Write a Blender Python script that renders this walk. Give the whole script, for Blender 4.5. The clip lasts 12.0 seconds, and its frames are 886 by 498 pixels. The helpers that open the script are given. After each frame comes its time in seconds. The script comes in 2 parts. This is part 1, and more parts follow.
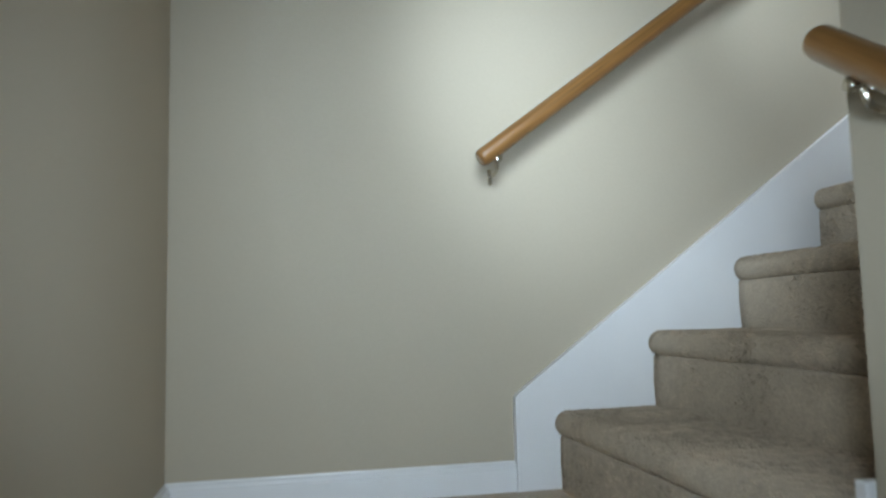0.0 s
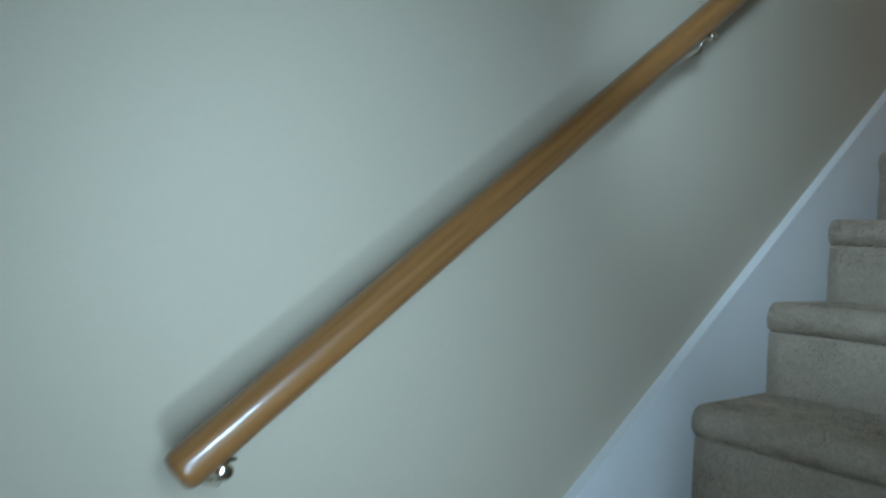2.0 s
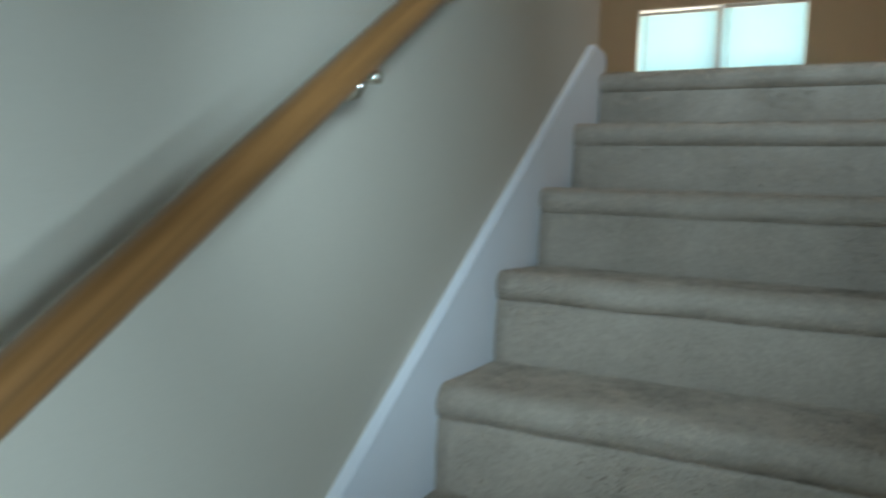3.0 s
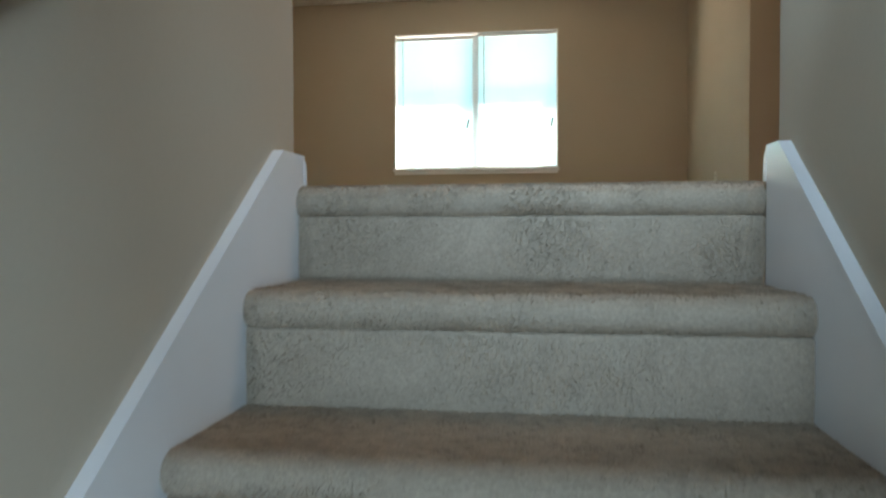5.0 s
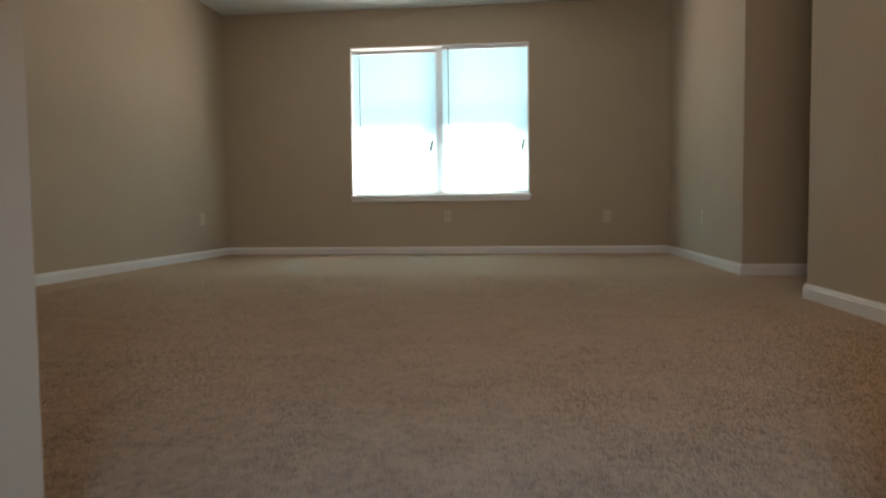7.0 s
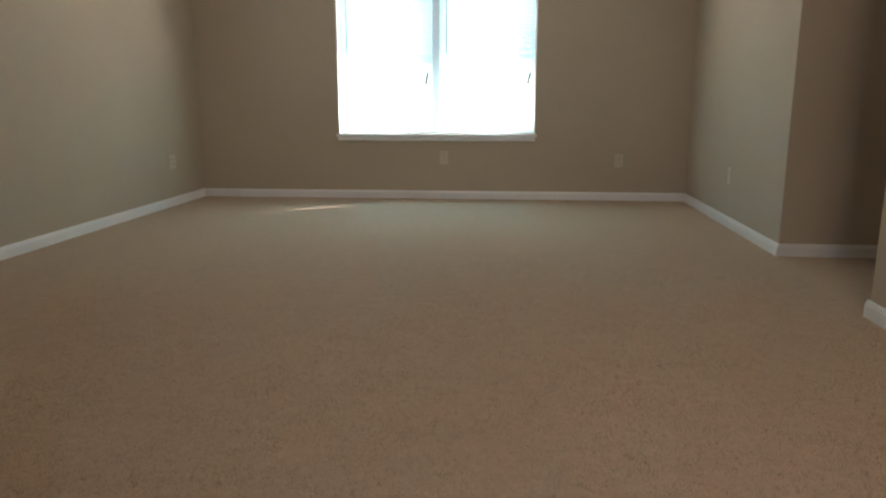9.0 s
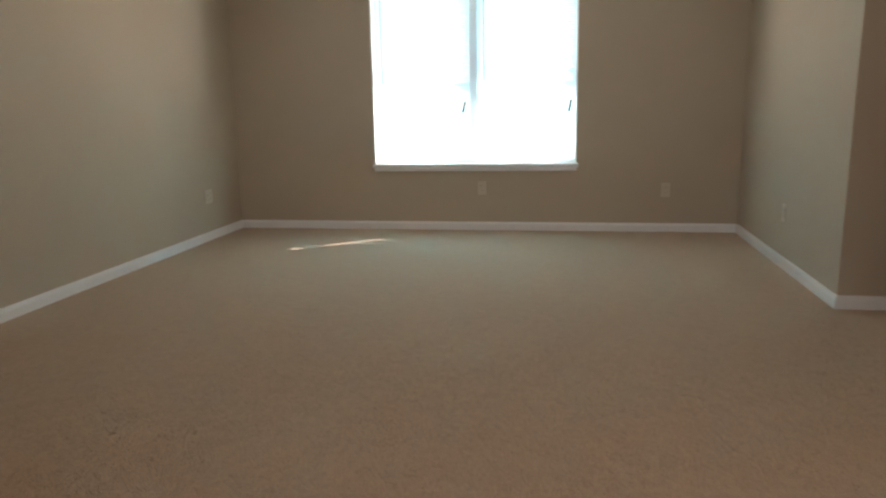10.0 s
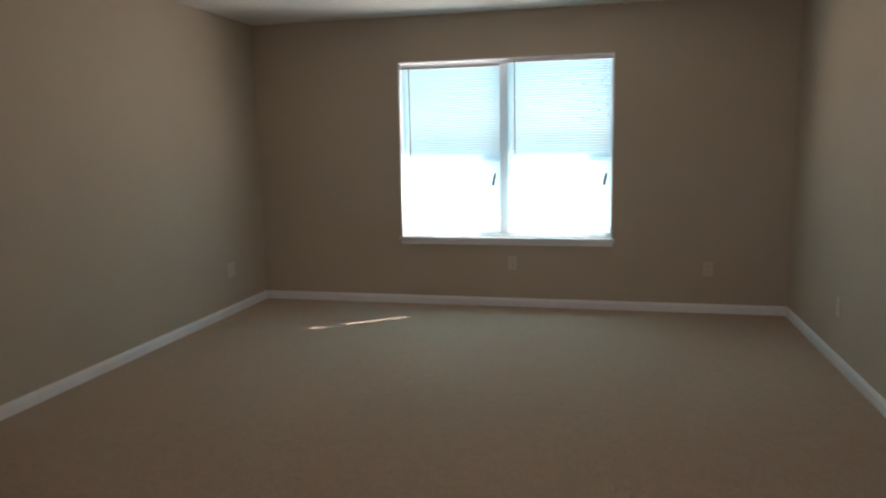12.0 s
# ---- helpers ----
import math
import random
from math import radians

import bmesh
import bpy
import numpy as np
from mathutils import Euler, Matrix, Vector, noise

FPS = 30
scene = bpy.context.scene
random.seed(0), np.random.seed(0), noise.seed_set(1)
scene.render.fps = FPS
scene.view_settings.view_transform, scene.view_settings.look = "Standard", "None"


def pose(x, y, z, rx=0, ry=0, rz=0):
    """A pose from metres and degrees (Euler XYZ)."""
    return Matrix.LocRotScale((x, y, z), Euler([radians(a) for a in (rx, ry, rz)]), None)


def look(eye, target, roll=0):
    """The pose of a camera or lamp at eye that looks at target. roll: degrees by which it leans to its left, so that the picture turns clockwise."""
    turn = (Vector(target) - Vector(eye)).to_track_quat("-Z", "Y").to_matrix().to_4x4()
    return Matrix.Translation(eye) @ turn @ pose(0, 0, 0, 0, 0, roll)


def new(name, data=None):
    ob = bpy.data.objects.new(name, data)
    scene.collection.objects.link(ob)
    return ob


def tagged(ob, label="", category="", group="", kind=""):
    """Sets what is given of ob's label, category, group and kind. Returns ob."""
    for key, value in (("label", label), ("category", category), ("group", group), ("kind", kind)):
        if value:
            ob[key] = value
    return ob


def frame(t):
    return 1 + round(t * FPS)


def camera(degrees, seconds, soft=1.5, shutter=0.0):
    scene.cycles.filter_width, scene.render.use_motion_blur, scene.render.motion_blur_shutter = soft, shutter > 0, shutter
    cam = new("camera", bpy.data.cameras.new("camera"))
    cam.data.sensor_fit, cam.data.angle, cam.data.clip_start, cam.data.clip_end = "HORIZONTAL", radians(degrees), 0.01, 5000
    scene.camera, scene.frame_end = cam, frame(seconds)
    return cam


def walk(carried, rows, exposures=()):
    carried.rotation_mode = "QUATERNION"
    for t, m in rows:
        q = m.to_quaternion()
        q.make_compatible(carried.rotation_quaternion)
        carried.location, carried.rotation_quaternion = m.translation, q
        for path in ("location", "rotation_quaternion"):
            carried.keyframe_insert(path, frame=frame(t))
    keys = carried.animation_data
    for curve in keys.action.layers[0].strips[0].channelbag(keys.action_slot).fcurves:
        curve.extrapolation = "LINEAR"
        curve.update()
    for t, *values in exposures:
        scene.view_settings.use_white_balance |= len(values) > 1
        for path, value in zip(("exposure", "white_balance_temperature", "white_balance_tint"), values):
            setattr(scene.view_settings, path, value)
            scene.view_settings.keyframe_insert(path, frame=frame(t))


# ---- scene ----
# ---------------------------------------------------------------- camera
cam = camera(63.76, 12.0, soft=2.3, shutter=0.4)
# seconds, x, y, z, yaw, pitch, lean
PATH_ROWS = [
    (0.0, 1.692, -0.638, 0.430, 78.21, 5.28, -1.33),
    (0.3, 1.514, -0.611, 0.486, 76.80, 5.59, -1.85),
    (0.5, 1.448, -0.583, 0.575, 78.19, 5.04, -1.15),
    (0.8, 1.299, -0.535, 0.684, 78.34, 3.34, -0.50),
    (1.0, 1.214, -0.558, 0.791, 75.17, 0.64, -1.02),
    (1.5, 1.034, -0.510, 0.902, 63.71, 1.17, -0.63),
    (2.0, 0.747, -0.427, 1.026, 51.96, -0.25, 2.73),
    (2.5, 0.614, -0.302, 1.094, 43.69, -1.21, 3.19),
    (3.0, 0.528, -0.091, 1.233, 25.47, -2.54, 2.84),
    (3.5, 0.503, 0.132, 1.272, 14.53, -1.47, 1.65),
    (5.5, 0.490, 0.856, 1.736, 5.60, -1.90, -0.18),
    (6.0, 0.504, 1.019, 1.850, 2.03, -2.77, -0.24),
    (6.5, 0.525, 1.175, 2.003, 6.10, -2.78, -0.66),
    (8.5, 0.433, 1.855, 2.464, 5.70, -9.54, -0.35),
    (9.0, 0.403, 1.949, 2.571, 5.36, -11.85, -0.09),
    (9.5, 0.443, 2.087, 2.662, 5.39, -10.77, -0.91),
    (10.0, 0.513, 2.187, 2.793, 9.74, -11.58, -1.13),
    (10.5, 0.547, 2.375, 2.892, 12.98, -10.04, -1.98),
    (11.0, 0.455, 2.427, 3.019, 10.10, -10.20, -0.34),
    (11.5, 0.493, 2.465, 2.982, 10.45, -9.28, -0.09),
    (12.0, 0.603, 2.516, 3.057, 13.35, -8.44, -1.07),
]
EXPOSURES = [(0.0, 1.75, 10300, 25), (0.5, 1.65, 9400, 21), (1.0, 1.4, 8700, 17), (1.5, 1.25, 8200, 14), (2.0, 1.18, 8000, 12), (2.5, 1.16, 8100, 12), (3.0, 1.45, 8300, 13), (3.5, 1.82, 8400, 18), (5.5, 1.76, 8200, 15), (6.0, 1.62, 8100, 17), (6.5, 1.55, 8000, 21), (8.5, 1.70, 7250, 17), (9.5, 2.05, 7250, 18), (10.5, 1.75, 7300, 20), (11.0, 1.45, 7200, 21), (12.0, 1.24, 7100, 22)]
walk(cam, [(t, pose(x, y, z, 90 + p, 0, yaw) @ pose(0, 0, 0, 0, 0, lean)) for t, x, y, z, yaw, p, lean in PATH_ROWS], EXPOSURES)

# ---------------------------------------------------------------- plan, metres
RISE, RUN, STEPS = 0.188, 0.258, 9
TOP = RISE * STEPS                      # upper floor
W = 0.885                               # clear width between the stair skirts
XL, XR = -0.020, 0.905                  # stair walls
LANDING_Y = -0.923                      # wall behind the landing
CORNER_Y = 0.07                         # lower flight's wall on the stair side
JAMB_L, JAMB_R = 2.100, 2.050           # where the stair walls end at the top
ROOM_L, ROOM_R, ROOM_B = -2.437, 1.938, 8.343
HALL_Y0, HALL_Y1, HALL_X = 4.91, 6.093, 1.882
CEIL = 4.092
WIN_L, WIN_R, WIN_B, WIN_T = -1.138, 0.615, 2.272, 3.728
LOW = -1.9                              # entry floor below
LAND_X = 0.98                           # edge of the landing above the lower flight
PROUD = 0.012
MID = -0.235                            # between the two windows

# ---------------------------------------------------------------- light
SUN_TO = Vector((-0.92, -0.698, -0.874)).normalized()
world = bpy.data.worlds.new("world")
scene.world = world
world.use_nodes = True
wn = world.node_tree.nodes
sky = wn.new("ShaderNodeTexSky")
sky.sky_type, sky.sun_disc = "NISHITA", False
sky.sun_elevation, sky.sun_rotation = math.asin(-SUN_TO.z), math.atan2(-SUN_TO.x, -SUN_TO.y)
world.node_tree.links.new(sky.outputs[0], wn["Background"].inputs[0])
wn["Background"].inputs[1].default_value = 0.15


def lamp(name, kind, energy, colour, m, **settings):
    data = bpy.data.lights.new(name, kind)
    data.energy, data.color = energy, colour
    if kind == "SUN":
        data.angle = settings["angle"]
    if kind == "AREA":
        data.shape, data.size, data.size_y = "RECTANGLE", settings["size"], settings["size_y"]
    ob = new(name, data)
    ob.matrix_world = m
    return ob


lamp("sun", "SUN", 5.0, (1.0, 0.97, 0.92), look((0, 0, 0), SUN_TO), angle=radians(0.5))
# daylight from the bright ground and sky outside, at the window
lamp("window_daylight", "AREA", 46.0, (1.0, 0.94, 0.85), look((-0.26, 8.95, 2.28), (-0.26, 7.0, 2.75)), size=2.2, size_y=1.0)
# unseen warm fill light added over the top of the stairs
lamp("room_fill", "AREA", 8.0, (1.0, 0.81, 0.64), look((1.15, 2.55, 4.03), (-0.9, 5.4, 1.9)), size=0.7, size_y=0.7)
# six fixed lamps added along the walk, in place of one carried cool light
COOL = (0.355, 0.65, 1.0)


def stand_in_lamp(energy, at, yaw, pitch, cone, radius):
    ob = lamp("stand_in_lamp", "SPOT", energy, COOL, pose(*at, 90 + pitch, 0, yaw))
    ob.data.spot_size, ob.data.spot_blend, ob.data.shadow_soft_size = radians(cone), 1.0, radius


stand_in_lamp(28, (1.71, -0.53, 0.52), 83, 3, 88, 0.09)
stand_in_lamp(7.5, (1.12, -0.47, 0.90), 78, -1, 76, 0.09)
stand_in_lamp(12.5, (0.74, -0.33, 1.06), 54, -1, 98, 0.09)
stand_in_lamp(18, (0.60, 0.06, 1.46), 20, -5, 86, 0.06)
stand_in_lamp(10.5, (0.60, 0.88, 2.14), 4, -13, 84, 0.035)
stand_in_lamp(9, (0.62, 1.28, 2.20), 3, -4, 84, 0.035)


# ---------------------------------------------------------------- materials
def material(name, colour, rough=0.6, metal=0.0, vary=0.06, scale=3.0, grain=0.0, grain_scale=200.0, bump=0.0, bump_scale=150.0, spec=0.5, coat=0.0, stretch=(1, 1, 1)):
    """A surface whose colour drifts at a large and a small scale, with fine relief."""
    m = bpy.data.materials.new(name)
    m.use_nodes = True
    nt = m.node_tree
    b = nt.nodes["Principled BSDF"]
    b.inputs["Roughness"].default_value, b.inputs["Metallic"].default_value = rough, metal
    b.inputs["Specular IOR Level"].default_value, b.inputs["Coat Weight"].default_value = spec, coat
    co = nt.nodes.new("ShaderNodeTexCoord")
    big = nt.nodes.new("ShaderNodeTexNoise")
    big.inputs["Scale"].default_value, big.inputs["Detail"].default_value = scale, 4.0
    fine = nt.nodes.new("ShaderNodeTexNoise")
    fine.inputs["Scale"].default_value, fine.inputs["Detail"].default_value = grain_scale, 3.0
    mapped = nt.nodes.new("ShaderNodeVectorMath")
    mapped.operation = "MULTIPLY"
    mapped.inputs[1].default_value = stretch
    nt.links.new(co.outputs["Object"], mapped.inputs[0])
    for n in (big, fine):
        nt.links.new(mapped.outputs[0], n.inputs["Vector"])
    last = None
    for n, amount in ((big, vary), (fine, grain)):
        ramp = nt.nodes.new("ShaderNodeMapRange")
        ramp.inputs["From Min"].default_value, ramp.inputs["From Max"].default_value = 0.25, 0.75
        ramp.inputs["To Min"].default_value, ramp.inputs["To Max"].default_value = 1 - amount, 1 + amount
        nt.links.new(n.outputs["Fac"], ramp.inputs["Value"])
        if last is None:
            last = ramp
        else:
            mul = nt.nodes.new("ShaderNodeMath")
            mul.operation = "MULTIPLY"
            nt.links.new(last.outputs[0], mul.inputs[0])
            nt.links.new(ramp.outputs[0], mul.inputs[1])
            last = mul
    mix = nt.nodes.new("ShaderNodeVectorMath")
    mix.operation = "SCALE"
    mix.inputs[0].default_value = colour
    nt.links.new(last.outputs[0], mix.inputs["Scale"])
    nt.links.new(mix.outputs[0], b.inputs["Base Color"])
    if bump:
        rel = nt.nodes.new("ShaderNodeTexNoise")
        rel.inputs["Scale"].default_value, rel.inputs["Detail"].default_value = bump_scale, 3.0
        nt.links.new(co.outputs["Object"], rel.inputs["Vector"])
        bn = nt.nodes.new("ShaderNodeBump")
        bn.inputs["Strength"].default_value, bn.inputs["Distance"].default_value = bump, 0.004
        nt.links.new(rel.outputs["Fac"], bn.inputs["Height"])
        nt.links.new(bn.outputs[0], b.inputs["Normal"])
    return m


PAINT = material("beige_wall_paint", (0.49, 0.417, 0.325), 0.75, vary=0.03, scale=1.6, grain=0.015, grain_scale=120, bump=0.12, bump_scale=260, spec=0.25)
CEILING = material("ceiling_paint", (0.78, 0.77, 0.74), 0.9, vary=0.03, bump=0.3, bump_scale=160, spec=0.2)
TRIM = material("white_trim_paint", (0.80, 0.80, 0.80), 0.32, vary=0.03, scale=5, grain=0.01, bump=0.03, bump_scale=60)
CARPET = material("beige_carpet", (0.425, 0.340, 0.264), 0.95, vary=0.06, scale=24, grain=0.16, grain_scale=170, bump=0.5, bump_scale=260, spec=0.1)
CARPET.node_tree.nodes["Principled BSDF"].inputs["Sheen Weight"].default_value = 0.35
CARPET.node_tree.nodes["Principled BSDF"].inputs["Sheen Tint"].default_value = (0.9, 0.72, 0.56, 1)
OAK = material("varnished_oak", (0.25, 0.104, 0.034), 0.36, vary=0.22, scale=14, grain=0.28, grain_scale=110, bump=0.05, bump_scale=90, coat=0.5, stretch=(1, 1, 0.05))
BRASS = material("polished_nickel", (0.72, 0.68, 0.60), 0.18, metal=1.0)
PLATE = material("almond_plastic", (0.58, 0.52, 0.43), 0.4)
DARK = material("dark_plastic", (0.02, 0.03, 0.03), 0.4)
VINYL = material("white_vinyl", (0.75, 0.76, 0.78), 0.4)
GROUND = material("pale_ground", (0.36, 0.41, 0.42), 0.9, vary=0.2, scale=0.4, grain=0.2)
LEAF = material("leaves", (0.06, 0.11, 0.04), 0.6, vary=0.3)
BARK = material("bark", (0.12, 0.09, 0.06), 0.9, vary=0.2)

# blue of the sky light is put into the white slats' colour
SLAT = bpy.data.materials.new("translucent_sky_slat")
SLAT.use_nodes = True
_n = SLAT.node_tree
_d, _t, _m = _n.nodes.new("ShaderNodeBsdfDiffuse"), _n.nodes.new("ShaderNodeBsdfTranslucent"), _n.nodes.new("ShaderNodeMixShader")
_d.inputs[0].default_value, _t.inputs[0].default_value = (0.62, 0.82, 0.90, 1), (0.43, 0.83, 0.95, 1)
_m.inputs[0].default_value = 0.52
_n.links.new(_d.outputs[0], _m.inputs[1]), _n.links.new(_t.outputs[0], _m.inputs[2])
_n.links.new(_m.outputs[0], _n.nodes["Material Output"].inputs[0])

GLASS = bpy.data.materials.new("window_glass")
GLASS.use_nodes = True
_n = GLASS.node_tree
_g, _t, _m = _n.nodes.new("ShaderNodeBsdfGlossy"), _n.nodes.new("ShaderNodeBsdfTransparent"), _n.nodes.new("ShaderNodeMixShader")
_g.inputs["Roughness"].default_value, _m.inputs[0].default_value = 0.02, 0.06
_n.links.new(_t.outputs[0], _m.inputs[1]), _n.links.new(_g.outputs[0], _m.inputs[2])
_n.links.new(_m.outputs[0], _n.nodes["Material Output"].inputs[0])


# ---------------------------------------------------------------- builders
def mesh_of(bm, name, mat, smooth=False):
    bmesh.ops.recalc_face_normals(bm, faces=bm.faces)
    me = bpy.data.meshes.new(name)
    bm.to_mesh(me)
    bm.free()
    me.materials.append(mat)
    if smooth:
        for f in me.polygons:
            f.use_smooth = True
    return me


def part(name, bm, mat, parent=None, label="", smooth=False):
    ob = new(name, mesh_of(bm, name, mat, smooth))
    ob.parent = parent
    return tagged(ob, label)


def thing(name, label, category, at=(0, 0, 0), group="", kind=""):
    ob = new(name)
    ob.location = at
    bpy.context.view_layer.update()
    return tagged(ob, label, category, group, kind)


def box_bm(x0, x1, y0, y1, z0, z1, bevel=0.0, segments=2, bm=None):
    bm = bm or bmesh.new()
    m = Matrix.Translation(((x0 + x1) / 2, (y0 + y1) / 2, (z0 + z1) / 2)) @ Matrix.Diagonal((x1 - x0, y1 - y0, z1 - z0, 1))
    made = bmesh.ops.create_cube(bm, size=1, matrix=m)["verts"]
    if bevel:
        edges = list({e for v in made for e in v.link_edges})
        bmesh.ops.bevel(bm, geom=edges, offset=bevel, segments=segments, profile=0.5, affect="EDGES")
    return bm


def structure(name, bm, mat, label, category, smooth=False):
    return tagged(part(name, bm, mat, None, "", smooth), label, category, kind="structure")


def wall(name, x0, x1, y0, y1, z0, z1, bevel=0.0):
    return structure(name, box_bm(x0, x1, y0, y1, z0, z1, bevel, 3), PAINT, "beige painted drywall wall with faint roller texture", "wall")


def extrude_bm(profile, axis, a, b, bm=None):
    """Sweep a closed 2D profile between a and b along x or y. Profile points: (other horizontal, z)."""
    bm = bm or bmesh.new()
    rings = []
    for s in (a, b):
        rings.append([bm.verts.new((s, u, v) if axis == "x" else (u, s, v)) for u, v in profile])
    n = len(profile)
    for i in range(n):
        bm.faces.new((rings[0][i], rings[0][(i + 1) % n], rings[1][(i + 1) % n], rings[1][i]))
    bm.faces.new(rings[0]), bm.faces.new(list(reversed(rings[1])))
    return bm


def tube_bm(points, radius, sides=14, bm=None, caps=True):
    """A round bar along points; radius: one number or one per point."""
    bm = bm or bmesh.new()
    points = [Vector(p) for p in points]
    radii = radius if isinstance(radius, (list, tuple)) else [radius] * len(points)
    rings = []
    for i, p in enumerate(points):
        d = (points[min(i + 1, len(points) - 1)] - points[max(i - 1, 0)]).normalized()
        q = d.to_track_quat("Z", "Y")
        rings.append([bm.verts.new(p + q @ Vector((radii[i] * math.cos(2 * math.pi * k / sides), radii[i] * math.sin(2 * math.pi * k / sides), 0))) for k in range(sides)])
    for r0, r1 in zip(rings, rings[1:]):
        for k in range(sides):
            bm.faces.new((r0[k], r0[(k + 1) % sides], r1[(k + 1) % sides], r1[k]))
    if caps:
        bm.faces.new(list(reversed(rings[0]))), bm.faces.new(rings[-1])
    return bm


# ---------------------------------------------------------------- shell
wall("wall_stair_left", XL - 0.12, XL, LANDING_Y - 0.12, JAMB_L, LOW - 0.2, CEIL, 0.006)
wall("wall_landing", XL, 4.3, LANDING_Y - 0.12, LANDING_Y, LOW - 0.2, CEIL)
wall("wall_stair_right", XR, XR + 0.12, CORNER_Y, JAMB_R, LOW - 0.2, CEIL, 0.006)
wall("wall_lower_flight", XR + 0.12, 4.3, CORNER_Y, CORNER_Y + 0.12, LOW - 0.2, CEIL)
wall("wall_entry", 4.3, 4.42, LANDING_Y - 0.12, CORNER_Y + 0.12, LOW - 0.2, CEIL)
wall("wall_front_left", ROOM_L - 0.12, XL - 0.12, JAMB_L - 0.12, JAMB_L, TOP - 0.3, CEIL)
wall("wall_front_right", XR + 0.12, ROOM_R + 0.12, JAMB_R - 0.12, JAMB_R, TOP - 0.3, CEIL)
wall("wall_room_left", ROOM_L - 0.12, ROOM_L, JAMB_L, ROOM_B, TOP - 0.3, CEIL)
wall("wall_room_right_near", HALL_X, ROOM_R + 0.12, JAMB_R, HALL_Y0, TOP - 0.3, CEIL, 0.006)
wall("wall_room_right_far", ROOM_R, ROOM_R + 0.12, HALL_Y1, ROOM_B, TOP - 0.3, CEIL)
wall("wall_hall_far", ROOM_R + 0.12, 3.6, HALL_Y1, HALL_Y1 + 0.12, TOP - 0.3, CEIL)
wall("wall_hall_near", ROOM_R + 0.12, 3.6, HALL_Y0 - 0.12, HALL_Y0, TOP - 0.3, CEIL)
wall("wall_hall_end", 3.6, 3.72, HALL_Y0 - 0.12, HALL_Y1 + 0.12, TOP - 0.3, CEIL)
# back wall with the window's opening
bm = bmesh.new()
for x0, x1, z0, z1 in ((ROOM_L - 0.12, WIN_L, TOP - 0.3, CEIL), (WIN_R, ROOM_R + 0.12, TOP - 0.3, CEIL), (WIN_L, WIN_R, TOP - 0.3, WIN_B), (WIN_L, WIN_R, WIN_T, CEIL)):
    box_bm(x0, x1, ROOM_B, ROOM_B + 0.16, z0, z1, bm=bm)
structure("wall_back", bm, PAINT, "beige painted drywall wall around the window", "wall")
structure("ceiling", box_bm(ROOM_L - 0.12, 4.42, LANDING_Y - 0.12, ROOM_B + 0.16, CEIL, CEIL + 0.15), CEILING, "pale textured ceiling", "ceiling")

# floors
structure("floor_hall", box_bm(ROOM_R + 0.12, 3.72, HALL_Y0 - 0.12, HALL_Y1 + 0.12, TOP - 0.25, TOP), CARPET, "beige short-pile carpet in the hall", "carpet")
structure("floor_room", box_bm(ROOM_L - 0.12, ROOM_R + 0.12, JAMB_L - 0.02, ROOM_B + 0.16, TOP - 0.25, TOP), CARPET, "beige short-pile wall-to-wall carpet", "carpet")
structure("floor_landing", box_bm(XL, LAND_X, LANDING_Y, 0.0, -0.2, 0.0, 0.01), CARPET, "beige carpet on the stair landing", "carpet")
structure("floor_entry", box_bm(XL, 4.3, LANDING_Y, CORNER_Y, LOW - 0.1, LOW), CARPET, "beige carpet on the entry floor", "carpet")


# ---------------------------------------------------------------- stairs
def step_profile(depth, k):
    """Side view of one carpeted step: riser, crease, padded nosing and tread, (along, z) from the riser's foot."""
    pts = [(0.0, 0.0), (-0.002, RISE * 0.35), (0.0, RISE - 0.064), (0.004, RISE - 0.060)]
    r = 0.030
    for i in range(9):
        a = -math.pi / 2 + math.pi * i / 8
        pts.append((-PROUD + r * 0.9 - r * 0.9 * math.cos(a), RISE - r + r * math.sin(a) - (0.001 if i < 8 else 0)))
    pts += [(depth * 0.5, RISE - 0.001), (depth, RISE)]
    return pts


def step_bm(width, depth, k, seed):
    prof = step_profile(depth, k)
    bm = bmesh.new()
    cols = 24
    rings = []
    for j in range(cols + 1):
        x = width * j / cols
        ring = []
        for i, (u, v) in enumerate(prof):
            w = 0.0045 * noise.noise(Vector((x * 7, u * 9 + seed * 3.1, v * 9))) if 0 < i < len(prof) - 1 else 0
            ring.append(bm.verts.new((x, u + w, v + w * 0.5)))
        rings.append(ring)
    for r0, r1 in zip(rings, rings[1:]):
        for i in range(len(prof) - 1):
            bm.faces.new((r0[i], r1[i], r1[i + 1], r0[i + 1]))
    # underside and ends, closing the wedge
    for ring in (rings[0], rings[-1]):
        low = bm.verts.new((ring[0].co.x, depth, 0))
        bm.faces.new(ring + [low])
    return bm


LAST = JAMB_L - 0.02 - (STEPS - 1) * RUN
stairs = thing("staircase", "straight flight of nine beige carpeted steps", "staircase", kind="structure")
for k in range(1, STEPS + 1):
    depth = RUN if k < STEPS else LAST
    ob = part("step", step_bm(W, depth, k, k), CARPET, stairs, smooth=True)
    ob.location = (0, (k - 1) * RUN, (k - 1) * RISE)
lower = thing("lower_staircase", "lower flight of beige carpeted steps below the landing", "staircase", kind="structure")
for k in range(1, 11):
    ob = part("step", step_bm(CORNER_Y - LANDING_Y, RUN, k, 20 + k), CARPET, lower, smooth=True)
    ob.matrix_local = pose(LAND_X + (k - 1) * RUN + 0.0 + RUN, CORNER_Y, -k * RISE - RISE, 0, 0, 0) @ Matrix(((0, -1, 0, 0), (-1, 0, 0, 0), (0, 0, 1, 0), (0, 0, 0, 1)))

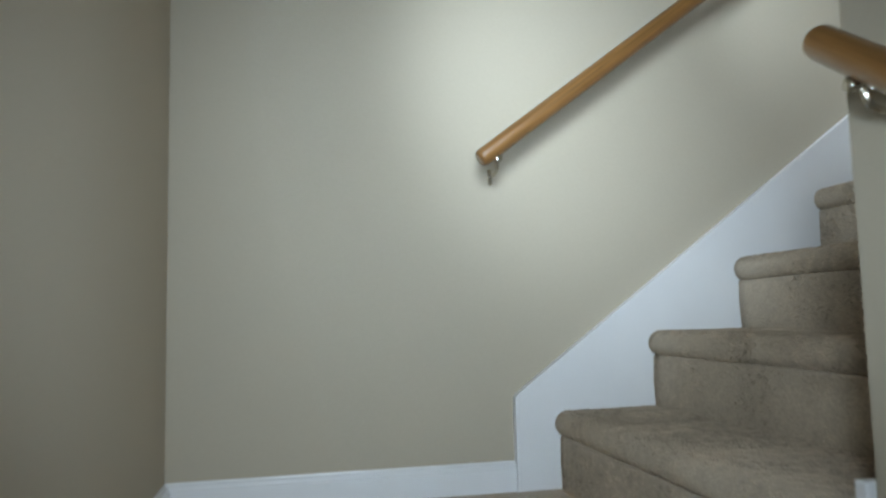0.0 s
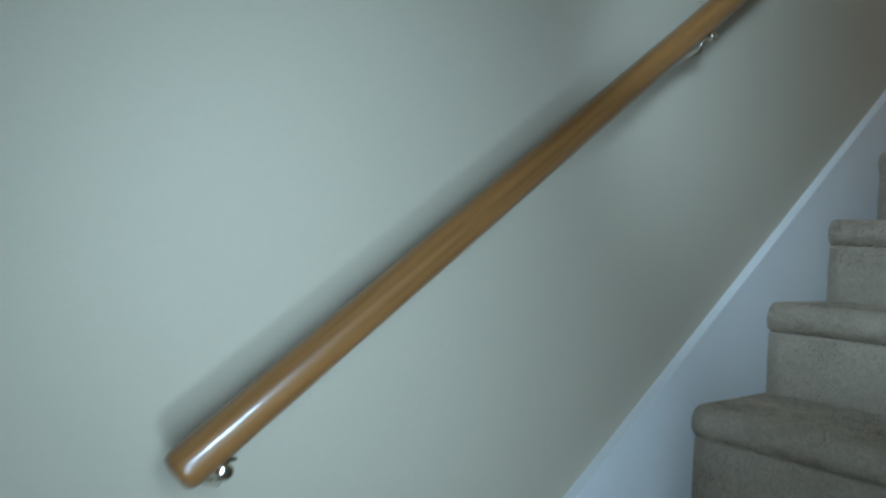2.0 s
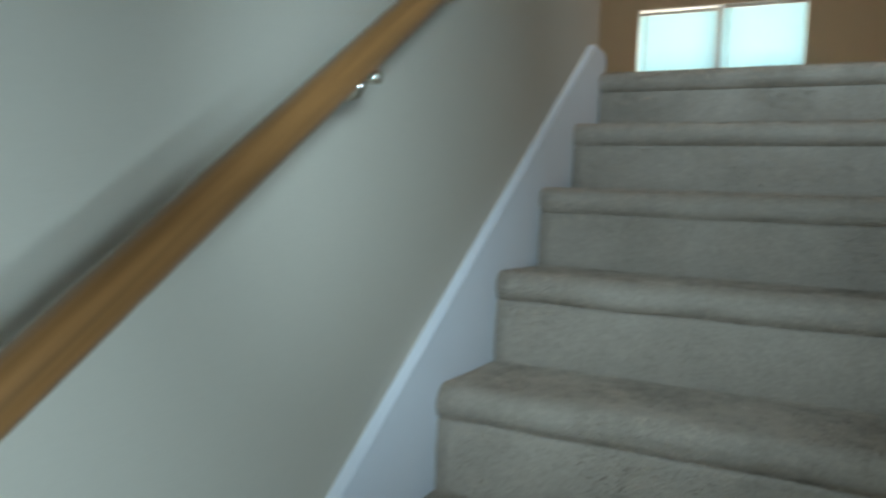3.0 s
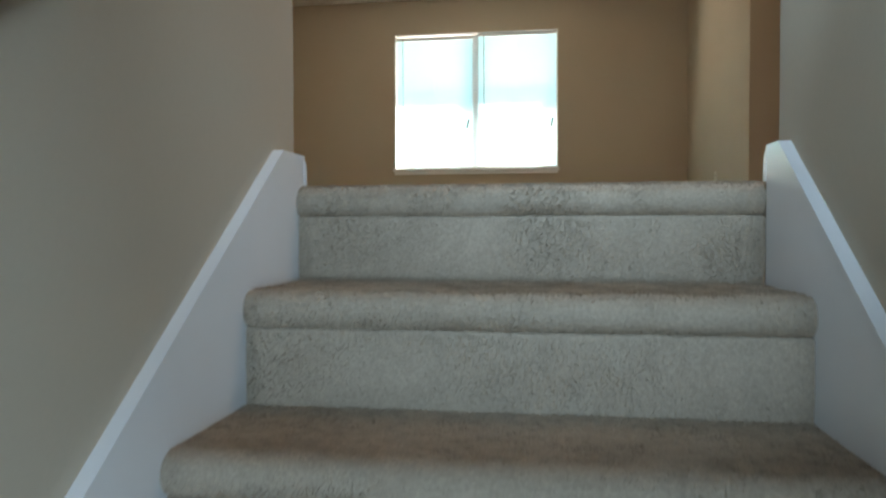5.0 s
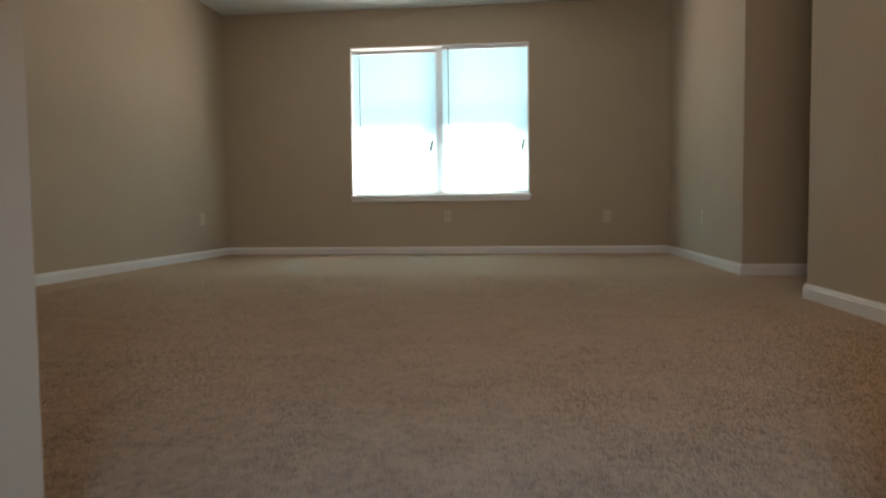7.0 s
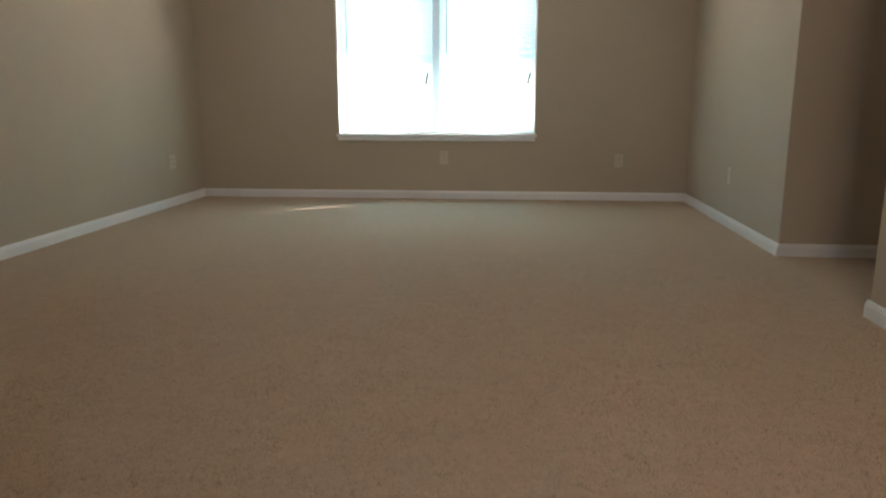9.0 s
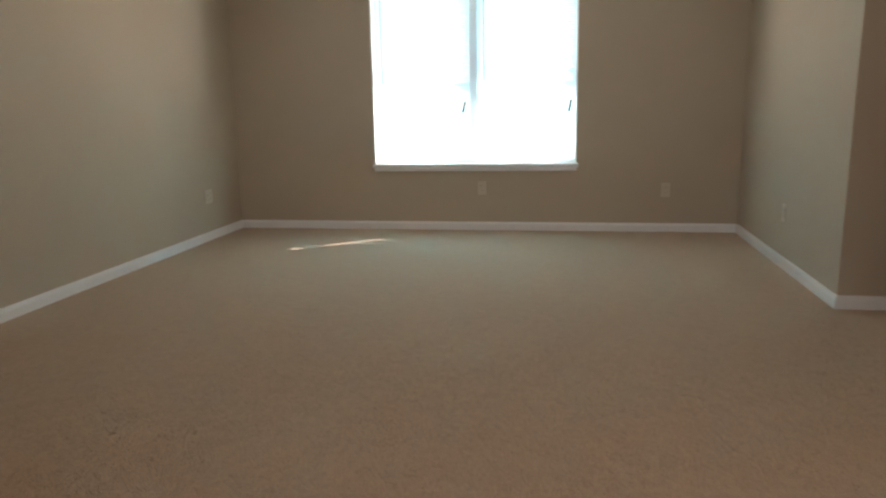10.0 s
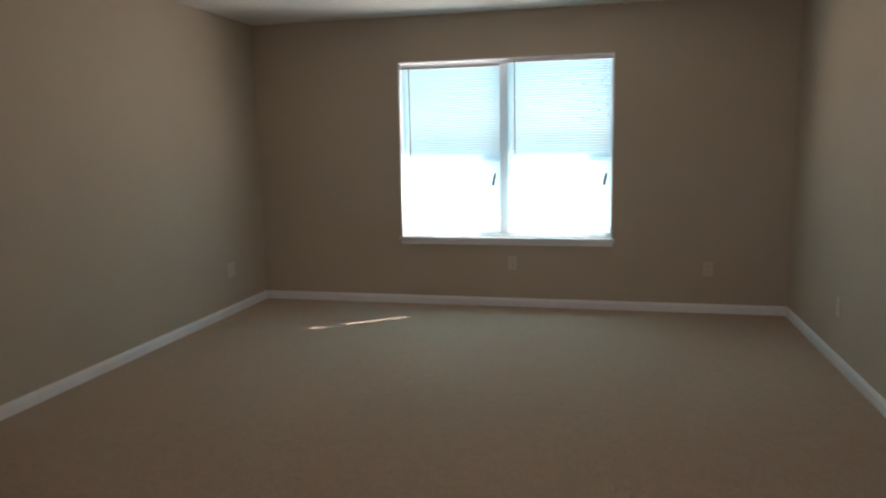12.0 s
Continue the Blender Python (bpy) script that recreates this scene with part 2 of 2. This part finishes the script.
# skirt boards with their cap mouldings
SLOPE, SKIRT0, SKIRT_TOP, BREAK = 0.7305, 0.3064, 1.755, 1.983


def skirt(name, x0, x1, cap0, cap1, y_end, y_low):
    top = thing(name, "white painted stair skirt board with cap moulding", "skirting", kind="structure")
    z_low = SKIRT0 + SLOPE * y_low
    outline = [(y_low, 0.0), (y_low, z_low), (BREAK, SKIRT_TOP), (y_end, SKIRT_TOP), (y_end, 1.25), (0.35, 0.0)]
    bm = extrude_bm(outline, "x", x0, x1)
    bmesh.ops.bevel(bm, geom=list(bm.edges), offset=0.0015, segments=1, affect="EDGES")
    part("board", bm, TRIM, top)
    part("cap_moulding", extrude_bm([(y_low - 0.003, z_low - 0.010), (BREAK, SKIRT_TOP - 0.010), (BREAK - 0.001, SKIRT_TOP + 0.002), (y_low - 0.004, z_low + 0.002)], "x", cap0, cap1), TRIM, top)
    part("cap_return", extrude_bm([(BREAK, SKIRT_TOP - 0.010), (y_end, SKIRT_TOP - 0.010), (y_end, SKIRT_TOP + 0.002), (BREAK - 0.001, SKIRT_TOP + 0.002)], "x", cap0, cap1), TRIM, top)
    return top


sl = skirt("skirt_left", XL, 0.0, XL, 0.0012, JAMB_L - 0.001, -0.106)
part("front_moulding", box_bm(XL, 0.002, -0.114, -0.106, 0.0, 0.226), TRIM, sl)
sr = skirt("skirt_right", W, XR, W - 0.0012, XR, JAMB_R - 0.001, CORNER_Y + 0.03)
part("corner_block", box_bm(W - 0.001, XR, CORNER_Y - 0.012, CORNER_Y + 0.029, 0.0, 0.21, 0.004), TRIM, sr)


# baseboards
def board(axis, at, side, a, b, z, h=0.072, name="baseboard"):
    """A moulded baseboard on a wall face. side: +1 or -1, the way it stands out."""
    t = 0.014
    prof = [(0, 0), (t, 0), (t, h * 0.72), (t * 0.75, h * 0.80), (t * 0.7, h * 0.88), (t * 0.35, h * 0.95), (t * 0.3, h), (0, h)]
    prof = [(at + side * u, z + v) for u, v in prof]
    ob = part(name, extrude_bm(prof, axis, a, b), TRIM)
    return tagged(ob, "white painted moulded baseboard along the wall", "baseboard", kind="structure")


board("y", XL, 1, LANDING_Y, -0.114, 0.0)
board("x", LANDING_Y, 1, XL + 0.014, LAND_X, 0.0)
board("x", ROOM_B, -1, ROOM_L + 0.014, ROOM_R - 0.014, TOP)
board("y", ROOM_L, 1, JAMB_L + 0.014, ROOM_B, TOP)
board("y", ROOM_R, -1, HALL_Y1 - 0.014, ROOM_B, TOP)
board("x", HALL_Y1, -1, ROOM_R, 3.6, TOP)
board("y", HALL_X, -1, JAMB_R + 0.014, HALL_Y0 + 0.014, TOP)
board("x", HALL_Y0, 1, HALL_X, 3.6, TOP)
board("x", JAMB_L, 1, ROOM_L, 0.001, TOP, 0.056)
board("x", JAMB_R, 1, XR - 0.021, HALL_X, TOP, 0.056)


# ---------------------------------------------------------------- handrails
def bracket(parent, foot, head, out):
    """A rail bracket: narrow plate on the wall, curved arm, saddle under the rail."""
    foot, head, out = Vector(foot), Vector(head), Vector(out)
    reach = (head - foot).dot(out)
    knee = foot + out * reach * 0.8 + Vector((0, 0, 0.004))
    b = part("bracket", tube_bm([foot, foot + out * reach * 0.45 - Vector((0, 0, 0.004)), knee, head], [0.005, 0.0045, 0.0045, 0.005], 10), BRASS, parent, "polished metal bracket", True)
    side = out.cross(Vector((0, 0, 1)))
    bm = box_bm(-0.0055, 0.0055, 0, 0.004, -0.022, 0.018, 0.0018)
    bm.transform(Matrix.Translation(foot) @ Matrix((side, out, (0, 0, 1))).transposed().to_4x4())
    part("wall_plate", bm, BRASS, b)
    bm = box_bm(-0.013, 0.013, -0.008, 0.008, -0.002, 0.002, 0.001)
    bm.transform(Matrix.Translation(head) @ Matrix((side, out, (0, 0, 1))).transposed().to_4x4())
    part("saddle", bm, BRASS, b)
    screw = head - Vector((0, 0, 0.009)) - out * 0.008
    bm = tube_bm([screw, screw + out * 0.012, screw + out * 0.021, screw + out * 0.023], [0.004, 0.008, 0.0085, 0.0065], 12)
    part("clamp_screw", bm, BRASS, b, "", True)
    return b


def handrail(name, a, b, label):
    a, b = Vector(a), Vector(b)
    d = (b - a).normalized()
    top = thing(name, label, "handrail", group="stair handrails")
    r = 0.0218
    n = (b - a).length
    at = [0.0, 0.001, 0.003, 0.007, 0.013, n * 0.25, n * 0.5, n * 0.75, n - 0.013, n - 0.004, n]
    ob = part("rail", tube_bm([(0, 0, v) for v in at], [r * 0.5, r * 0.72, r * 0.86, r * 0.96, r, r, r, r, r, r * 0.85, r * 0.5], 24), OAK, top, "", True)
    ob.matrix_local = Matrix.Translation(a) @ d.to_track_quat("Z", "Y").to_matrix().to_4x4()
    return top, d


UP = Vector((0, 1, 0.745)).normalized()
END = Vector((0.07, -0.205, 0.797))
rail, way = handrail("handrail", END, END + UP * 2.75, "round varnished oak handrail on the stair wall")
for s in (0.055, 1.055, 2.05):
    p = END + UP * s
    bracket(rail, (XL, p.y + 0.004, p.z - 0.056), (p.x, p.y, p.z - 0.0235), (1, 0, 0))
DOWN = Vector((RUN, 0, -RISE)).normalized()
END2 = Vector((0.952, -0.008, 0.757))
rail2, way = handrail("handrail", END2, END2 + DOWN * 2.6, "round varnished oak handrail beside the lower flight")
for s in (0.075, 1.2, 2.3):
    p = END2 + DOWN * s
    bracket(rail2, (p.x, CORNER_Y, p.z - 0.060), (p.x, p.y, p.z - 0.024), (0, -1, 0))


# ---------------------------------------------------------------- window and blinds
win = thing("window_1", "white vinyl twin window with closed mini blinds", "window", kind="structure")
y0 = ROOM_B + 0.10
bm = bmesh.new()
for x0, x1, z0, z1 in ((WIN_L, WIN_L + 0.035, WIN_B, WIN_T), (WIN_R - 0.035, WIN_R, WIN_B, WIN_T), (WIN_L + 0.035, WIN_R - 0.035, WIN_T - 0.035, WIN_T), (WIN_L + 0.035, WIN_R - 0.035, WIN_B, WIN_B + 0.04)):
    box_bm(x0, x1, y0, y0 + 0.06, z0, z1, bm=bm)
part("window_frame", bm, VINYL, win)
part("mullion", box_bm(MID - 0.068, MID + 0.022, y0 - 0.004, y0 + 0.06, WIN_B + 0.041, WIN_T - 0.036, 0.004), VINYL, win)
for a, b in ((WIN_L + 0.036, MID - 0.069), (MID + 0.023, WIN_R - 0.036)):
    part("meeting_rail", box_bm(a, b, y0 + 0.01, y0 + 0.05, 2.885, 2.960, 0.004), VINYL, win)
    for z0, z1 in ((WIN_B + 0.042, 2.884), (2.961, WIN_T - 0.037)):
        p = part("pane", box_bm(a, b, y0 + 0.028, y0 + 0.032, z0, z1), GLASS, win)
        p.visible_shadow = False
part("window_sill", box_bm(WIN_L - 0.02, WIN_R + 0.02, ROOM_B - 0.022, y0 - 0.002, WIN_B - 0.03, WIN_B + 0.001, 0.006), TRIM, win, "white painted sill board")
part("apron", box_bm(WIN_L - 0.005, WIN_R + 0.005, ROOM_B - 0.016, ROOM_B, WIN_B - 0.062, WIN_B - 0.031, 0.004), TRIM, win)
# painted returns of the opening
for x0, x1 in ((WIN_L - 0.002, WIN_L + 0.008), (WIN_R - 0.008, WIN_R + 0.002)):
    part("jamb_lining", box_bm(x0, x1, ROOM_B - 0.003, y0 - 0.001, WIN_B + 0.002, WIN_T), TRIM, win)
part("head_lining", box_bm(WIN_L + 0.009, WIN_R - 0.009, ROOM_B - 0.003, y0 - 0.001, WIN_T - 0.008, WIN_T), TRIM, win)


def blind(a, b, sag, drop):
    """A lowered mini blind between a and b: head rail, slats, ladder cords, bottom rail, wand and cord with tassel."""
    yb = ROOM_B + 0.045
    top = thing("mini_blind", "white closed mini blind, thin translucent slats tinted with sky light", "blind", (a, yb, WIN_T - drop), group="window blinds")
    w = b - a
    part("head_rail", box_bm(0, w, -0.013, 0.013, -0.040, -0.010, 0.002), VINYL, top)
    pitch = 0.0205
    count = int((WIN_T - drop - WIN_B - 0.066) / pitch)
    bm = bmesh.new()
    tilt = radians(-42)
    pts = []
    for i in range(5):
        u = -0.0125 + 0.025 * i / 4
        c = 0.0022 * (1 - (u / 0.0125) ** 2)
        pts.append((u * math.cos(tilt) - c * math.sin(tilt), u * math.sin(tilt) + c * math.cos(tilt)))
    for x in (0.004, w - 0.004):
        for u, v in pts:
            bm.verts.new((x, u, v))
    bm.verts.ensure_lookup_table()
    for i in range(4):
        bm.faces.new((bm.verts[i], bm.verts[i + 1], bm.verts[6 + i], bm.verts[5 + i]))
    data = mesh_of(bm, "slat", SLAT, True)
    for i in range(count):
        s = new("slat", data)
        s.parent = top
        f = i / count
        s.location = (0, 0, -0.052 - i * pitch)
        s.rotation_euler = (random.uniform(-0.02, 0.02), sag * f * f + random.uniform(-0.0006, 0.0006), 0)
    zb = -0.052 - count * pitch
    r = part("bottom_rail", box_bm(0.002, w - 0.002, -0.011, 0.011, -0.005, 0.005, 0.003), VINYL, top)
    r.location, r.rotation_euler = (0, 0, WIN_B - WIN_T + drop + 0.009), (0, sag * 0.3, 0)
    for x in (0.10, w / 2, w - 0.10):
        part("ladder_cord", tube_bm([(x, -0.012, -0.04), (x, -0.012, zb)], 0.0007, 5), VINYL, top)
    return top


lb = blind(WIN_L + 0.012, MID - 0.054, -0.006, 0.022)
rb = blind(MID + 0.002, WIN_R - 0.012, 0.006, 0.0)
for b, x, xt, low in ((lb, 0.074, -0.343 - WIN_L - 0.012, 0.0), (rb, 0.065, 0.551 - MID, 0.022)):
    part("wand", tube_bm([(x, -0.022, -0.03), (x + 0.002, -0.024, -0.755 - low)], 0.004, 8), DARK, b, "dark tilt wand")
    part("cord", tube_bm([(xt + 0.012, -0.02, -0.04), (xt + 0.012, -0.022, -0.91 - low)], 0.0008, 5), VINYL, b)
    part("tassel", tube_bm([(xt + 0.013, -0.026, -0.90 - low), (xt + 0.010, -0.027, -0.92 - low), (xt - 0.006, -0.028, -0.998 - low), (xt - 0.007, -0.028, -1.004 - low)], [0.005, 0.010, 0.012, 0.004], 10), DARK, b, "dark cord tassel", True)


# ---------------------------------------------------------------- outlets
def outlet(m, wide=0.072, label="almond duplex outlet plate on the wall"):
    """A duplex outlet; the plate lies in the local xz plane and faces -y."""
    top = thing("outlet", label, "outlet", group="wall outlets")
    part("plate", box_bm(-wide / 2, wide / 2, -0.006, 0, -0.058, 0.058, 0.003), PLATE, top)
    for dx in ((0,) if wide < 0.1 else (-0.023, 0.023)):
        for z in (-0.02, 0.02):
            s = part("socket", box_bm(dx - 0.016, dx + 0.016, -0.0085, -0.004, z - 0.014, z + 0.014, 0.002), PLATE, top)
            for x in (-0.006, 0.006):
                part("slot", box_bm(dx + x - 0.001, dx + x + 0.001, -0.0092, -0.0082, z - 0.004, z + 0.005), DARK, s)
    top.matrix_world = m
    return top


outlet(pose(-0.188, ROOM_B, 2.062))
outlet(pose(1.352, ROOM_B, 2.045))
outlet(pose(ROOM_L, 7.744, 2.06, 0, 0, 90), 0.118, "almond double outlet plate on the wall")
outlet(pose(ROOM_R, 7.094, 2.048, 0, 0, -90))

# ---------------------------------------------------------------- outside
structure("ground", box_bm(-400, 400, -400, 600, LOW - 0.4, LOW - 0.2), GROUND, "pale sunlit ground outside the window", "ground")
# unseen overhang added outside to keep the sun off the upper blinds
eave = thing("shade_overhang", "added white overhang that shades the upper window", "eave", kind="structure")
part("shade_slab", box_bm(-4.0, 4.0, ROOM_B + 0.17, 9.07, 3.86, 3.88), VINYL, eave)
part("shade_edge", box_bm(-4.0, 4.0, 9.071, 9.095, 3.84, 4.02), VINYL, eave)


def tree(at, height, seed):
    """A broadleaf tree: tapered trunk, limbs and a loose crown of small leaves."""
    r = random.Random(seed)
    top = thing("tree", "leafy green tree outside the window", "tree", at, group="trees outside")
    bm = tube_bm([(0, 0, -0.2), (0.05, 0.02, height * 0.2), (-0.04, 0.05, height * 0.42), (0.05, 0, height * 0.7)], [height * 0.030, height * 0.022, height * 0.017, height * 0.006], 10)
    ends = []
    for i in range(11):
        a, h = r.uniform(0, 6.28), height * r.uniform(0.3, 0.65)
        reach = height * r.uniform(0.18, 0.34)
        p0 = Vector((0, 0, h))
        p2 = p0 + Vector((math.cos(a) * reach, math.sin(a) * reach, height * r.uniform(0.05, 0.25)))
        p1 = (p0 + p2) / 2 + Vector((0, 0, -0.1))
        tube_bm([p0, p1, p2], [height * 0.010, height * 0.006, height * 0.002], 6, bm)
        ends += [p1, p2, p2]
    part("trunk", bm, BARK, top, "", True)
    ends.append(Vector((0, 0, height * 0.8)))
    gen = np.random.default_rng(seed)
    n = 9000
    c = np.array([ends[i] for i in gen.integers(0, len(ends), n)]) + gen.normal(0, height * 0.075, (n, 3))
    u = gen.normal(0, 1, (n, 3))
    u /= np.linalg.norm(u, axis=1)[:, None]
    v = np.cross(u, gen.normal(0, 1, (n, 3)))
    v /= np.linalg.norm(v, axis=1)[:, None]
    s = gen.uniform(0.06, 0.13, n)[:, None]
    q = np.stack([c - u * s, c + v * s * 0.5, c + u * s, c - v * s * 0.5], 1).reshape(-1, 3)
    me = bpy.data.meshes.new("crown")
    me.from_pydata([tuple(p) for p in q], [], [(4 * i, 4 * i + 1, 4 * i + 2, 4 * i + 3) for i in range(n)])
    me.materials.append(LEAF)
    ob = new("crown", me)
    ob.parent = top
    tagged(ob, "crown of many small green leaves", kind="stuff")
    return top


tree((5.0, 31.0, LOW - 0.2), 12.6, 5)


# ---------------------------------------------------------------- carpet pile
PILE = bpy.data.materials.new("carpet_pile")
PILE.use_nodes = True
_n = PILE.node_tree
_geo, _ramp = _n.nodes.new("ShaderNodeNewGeometry"), _n.nodes.new("ShaderNodeValToRGB")
_ramp.color_ramp.elements[0].color, _ramp.color_ramp.elements[1].color = (0.458, 0.366, 0.283, 1), (0.513, 0.412, 0.320, 1)
_co, _clump, _mul = _n.nodes.new("ShaderNodeTexCoord"), _n.nodes.new("ShaderNodeTexNoise"), _n.nodes.new("ShaderNodeVectorMath")
_map = _n.nodes.new("ShaderNodeMapRange")
_clump.inputs["Scale"].default_value, _clump.inputs["Detail"].default_value = 42.0, 4.0
_map.inputs["From Min"].default_value, _map.inputs["From Max"].default_value = 0.38, 0.62
_map.inputs["To Min"].default_value, _map.inputs["To Max"].default_value = 0.80, 1.18
_mul.operation = "SCALE"
_n.links.new(_co.outputs["Object"], _clump.inputs["Vector"]), _n.links.new(_clump.outputs["Fac"], _map.inputs["Value"])
_n.links.new(_geo.outputs["Random Per Island"], _ramp.inputs[0]), _n.links.new(_ramp.outputs[0], _mul.inputs[0])
_track, _map2, _both = _n.nodes.new("ShaderNodeTexNoise"), _n.nodes.new("ShaderNodeMapRange"), _n.nodes.new("ShaderNodeMath")
_track.inputs["Scale"].default_value, _track.inputs["Detail"].default_value, _track.inputs["Distortion"].default_value = 5.5, 3.0, 0.8
_map2.inputs["From Min"].default_value, _map2.inputs["From Max"].default_value = 0.35, 0.65
_map2.inputs["To Min"].default_value, _map2.inputs["To Max"].default_value = 0.80, 1.14
_both.operation = "MULTIPLY"
_n.links.new(_co.outputs["Object"], _track.inputs["Vector"]), _n.links.new(_track.outputs["Fac"], _map2.inputs["Value"])
_n.links.new(_map.outputs[0], _both.inputs[0]), _n.links.new(_map2.outputs[0], _both.inputs[1])
_n.links.new(_both.outputs[0], _mul.inputs["Scale"])
_d, _t, _m = _n.nodes["Principled BSDF"], _n.nodes.new("ShaderNodeBsdfTranslucent"), _n.nodes.new("ShaderNodeMixShader")
_d.inputs["Roughness"].default_value, _d.inputs["Specular IOR Level"].default_value = 0.95, 0.05
_d.inputs["Sheen Weight"].default_value, _d.inputs["Sheen Roughness"].default_value = 0.6, 0.45
_d.inputs["Sheen Tint"].default_value = (0.9, 0.72, 0.56, 1)
_m.inputs[0].default_value = 0.4
_n.links.new(_mul.outputs[0], _d.inputs[0]), _n.links.new(_mul.outputs[0], _t.inputs[0])
_n.links.new(_d.outputs[0], _m.inputs[1]), _n.links.new(_t.outputs[0], _m.inputs[2])
_n.links.new(_m.outputs[0], _n.nodes["Material Output"].inputs[0])


def tufts(points, normals, rng, tall=0.0046, wide=0.0034, comb=0.5):
    """Three corners of one small leaning blade a point, in patches that lie the same way, as trodden pile does."""
    n = len(points)
    lean = rng.normal(0, 0.45, (n, 3))
    f = 9.0
    lean[:, 0] += comb * np.sin(points[:, 0] * f + 2.2 * np.sin(points[:, 1] * f * 0.8 + points[:, 2] * 7))
    lean[:, 1] += comb * np.sin(points[:, 1] * f * 1.1 + 1.9 * np.sin(points[:, 0] * f * 0.7 + points[:, 2] * 9))
    up = normals + lean
    up /= np.linalg.norm(up, axis=1)[:, None]
    side = np.cross(up, rng.normal(0, 1, (n, 3)))
    side *= (wide * rng.uniform(0.5, 1.0, n) / 2 / np.linalg.norm(side, axis=1))[:, None]
    tip = points + up * (tall * rng.uniform(0.6, 1.1, n))[:, None]
    base = points - normals * 0.001
    return np.stack([base - side, base + side, tip], 1).reshape(-1, 3)


def step_pile(start, width, depth, count, rng):
    """Pile over one step's riser, nosing and tread."""
    prof = np.array(step_profile(depth, 1))
    seg = np.diff(prof, axis=0)
    length = np.hypot(seg[:, 0], seg[:, 1])
    length[2:4] *= 0.0
    pick = rng.choice(len(seg), count, p=length / length.sum())
    f = rng.uniform(0, 1, count)
    p = prof[pick] + seg[pick] * f[:, None]
    nrm = np.stack([-seg[pick, 1], seg[pick, 0]], 1) / np.maximum(np.hypot(seg[pick, 0], seg[pick, 1]), 1e-6)[:, None]
    x = rng.uniform(0.002, width - 0.002, count)
    return tufts(np.stack([x, p[:, 0], p[:, 1]], 1) + np.array(start), np.stack([0 * x, nrm[:, 0], nrm[:, 1]], 1), rng)


rng = np.random.default_rng(4)
blades = [step_pile((0, (k - 1) * RUN, (k - 1) * RISE), W, RUN if k < STEPS else LAST, 44000 if k < STEPS else 30000, rng) for k in range(1, STEPS + 1)]
# room carpet, thinning out away from the stairs
count = 1000000
yy = JAMB_L - 0.02 + 4.2 * rng.uniform(0, 1, count) ** 1.4
xx = 0.44 + rng.uniform(-1, 1, count) * (0.75 + 0.75 * np.clip(yy - 2.05, 0, 2.4))
keep = (rng.uniform(0, 1, count) > ((yy - 2.08) / 4.2) ** 1.4) & (xx > ROOM_L + 0.02) & (xx < HALL_X - 0.02) & ((yy > JAMB_L + 0.02) | ((xx > 0.0) & (xx < W)))
pts = np.stack([xx, yy, np.full(count, TOP)], 1)[keep]
blades.append(tufts(pts, np.tile((0.0, 0.0, 1.0), (len(pts), 1)), rng, comb=0.22))
verts = np.concatenate(blades)
me = bpy.data.meshes.new("carpet_pile")
me.vertices.add(len(verts))
me.vertices.foreach_set("co", verts.ravel())
me.loops.add(len(verts))
me.loops.foreach_set("vertex_index", np.arange(len(verts), dtype=np.int32))
me.polygons.add(len(verts) // 3)
me.polygons.foreach_set("loop_start", np.arange(0, len(verts), 3, dtype=np.int32))
me.update(calc_edges=True)
me.materials.append(PILE)
tagged(new("carpet_pile", me), "beige cut carpet pile on the steps and floor", "carpet", kind="stuff")
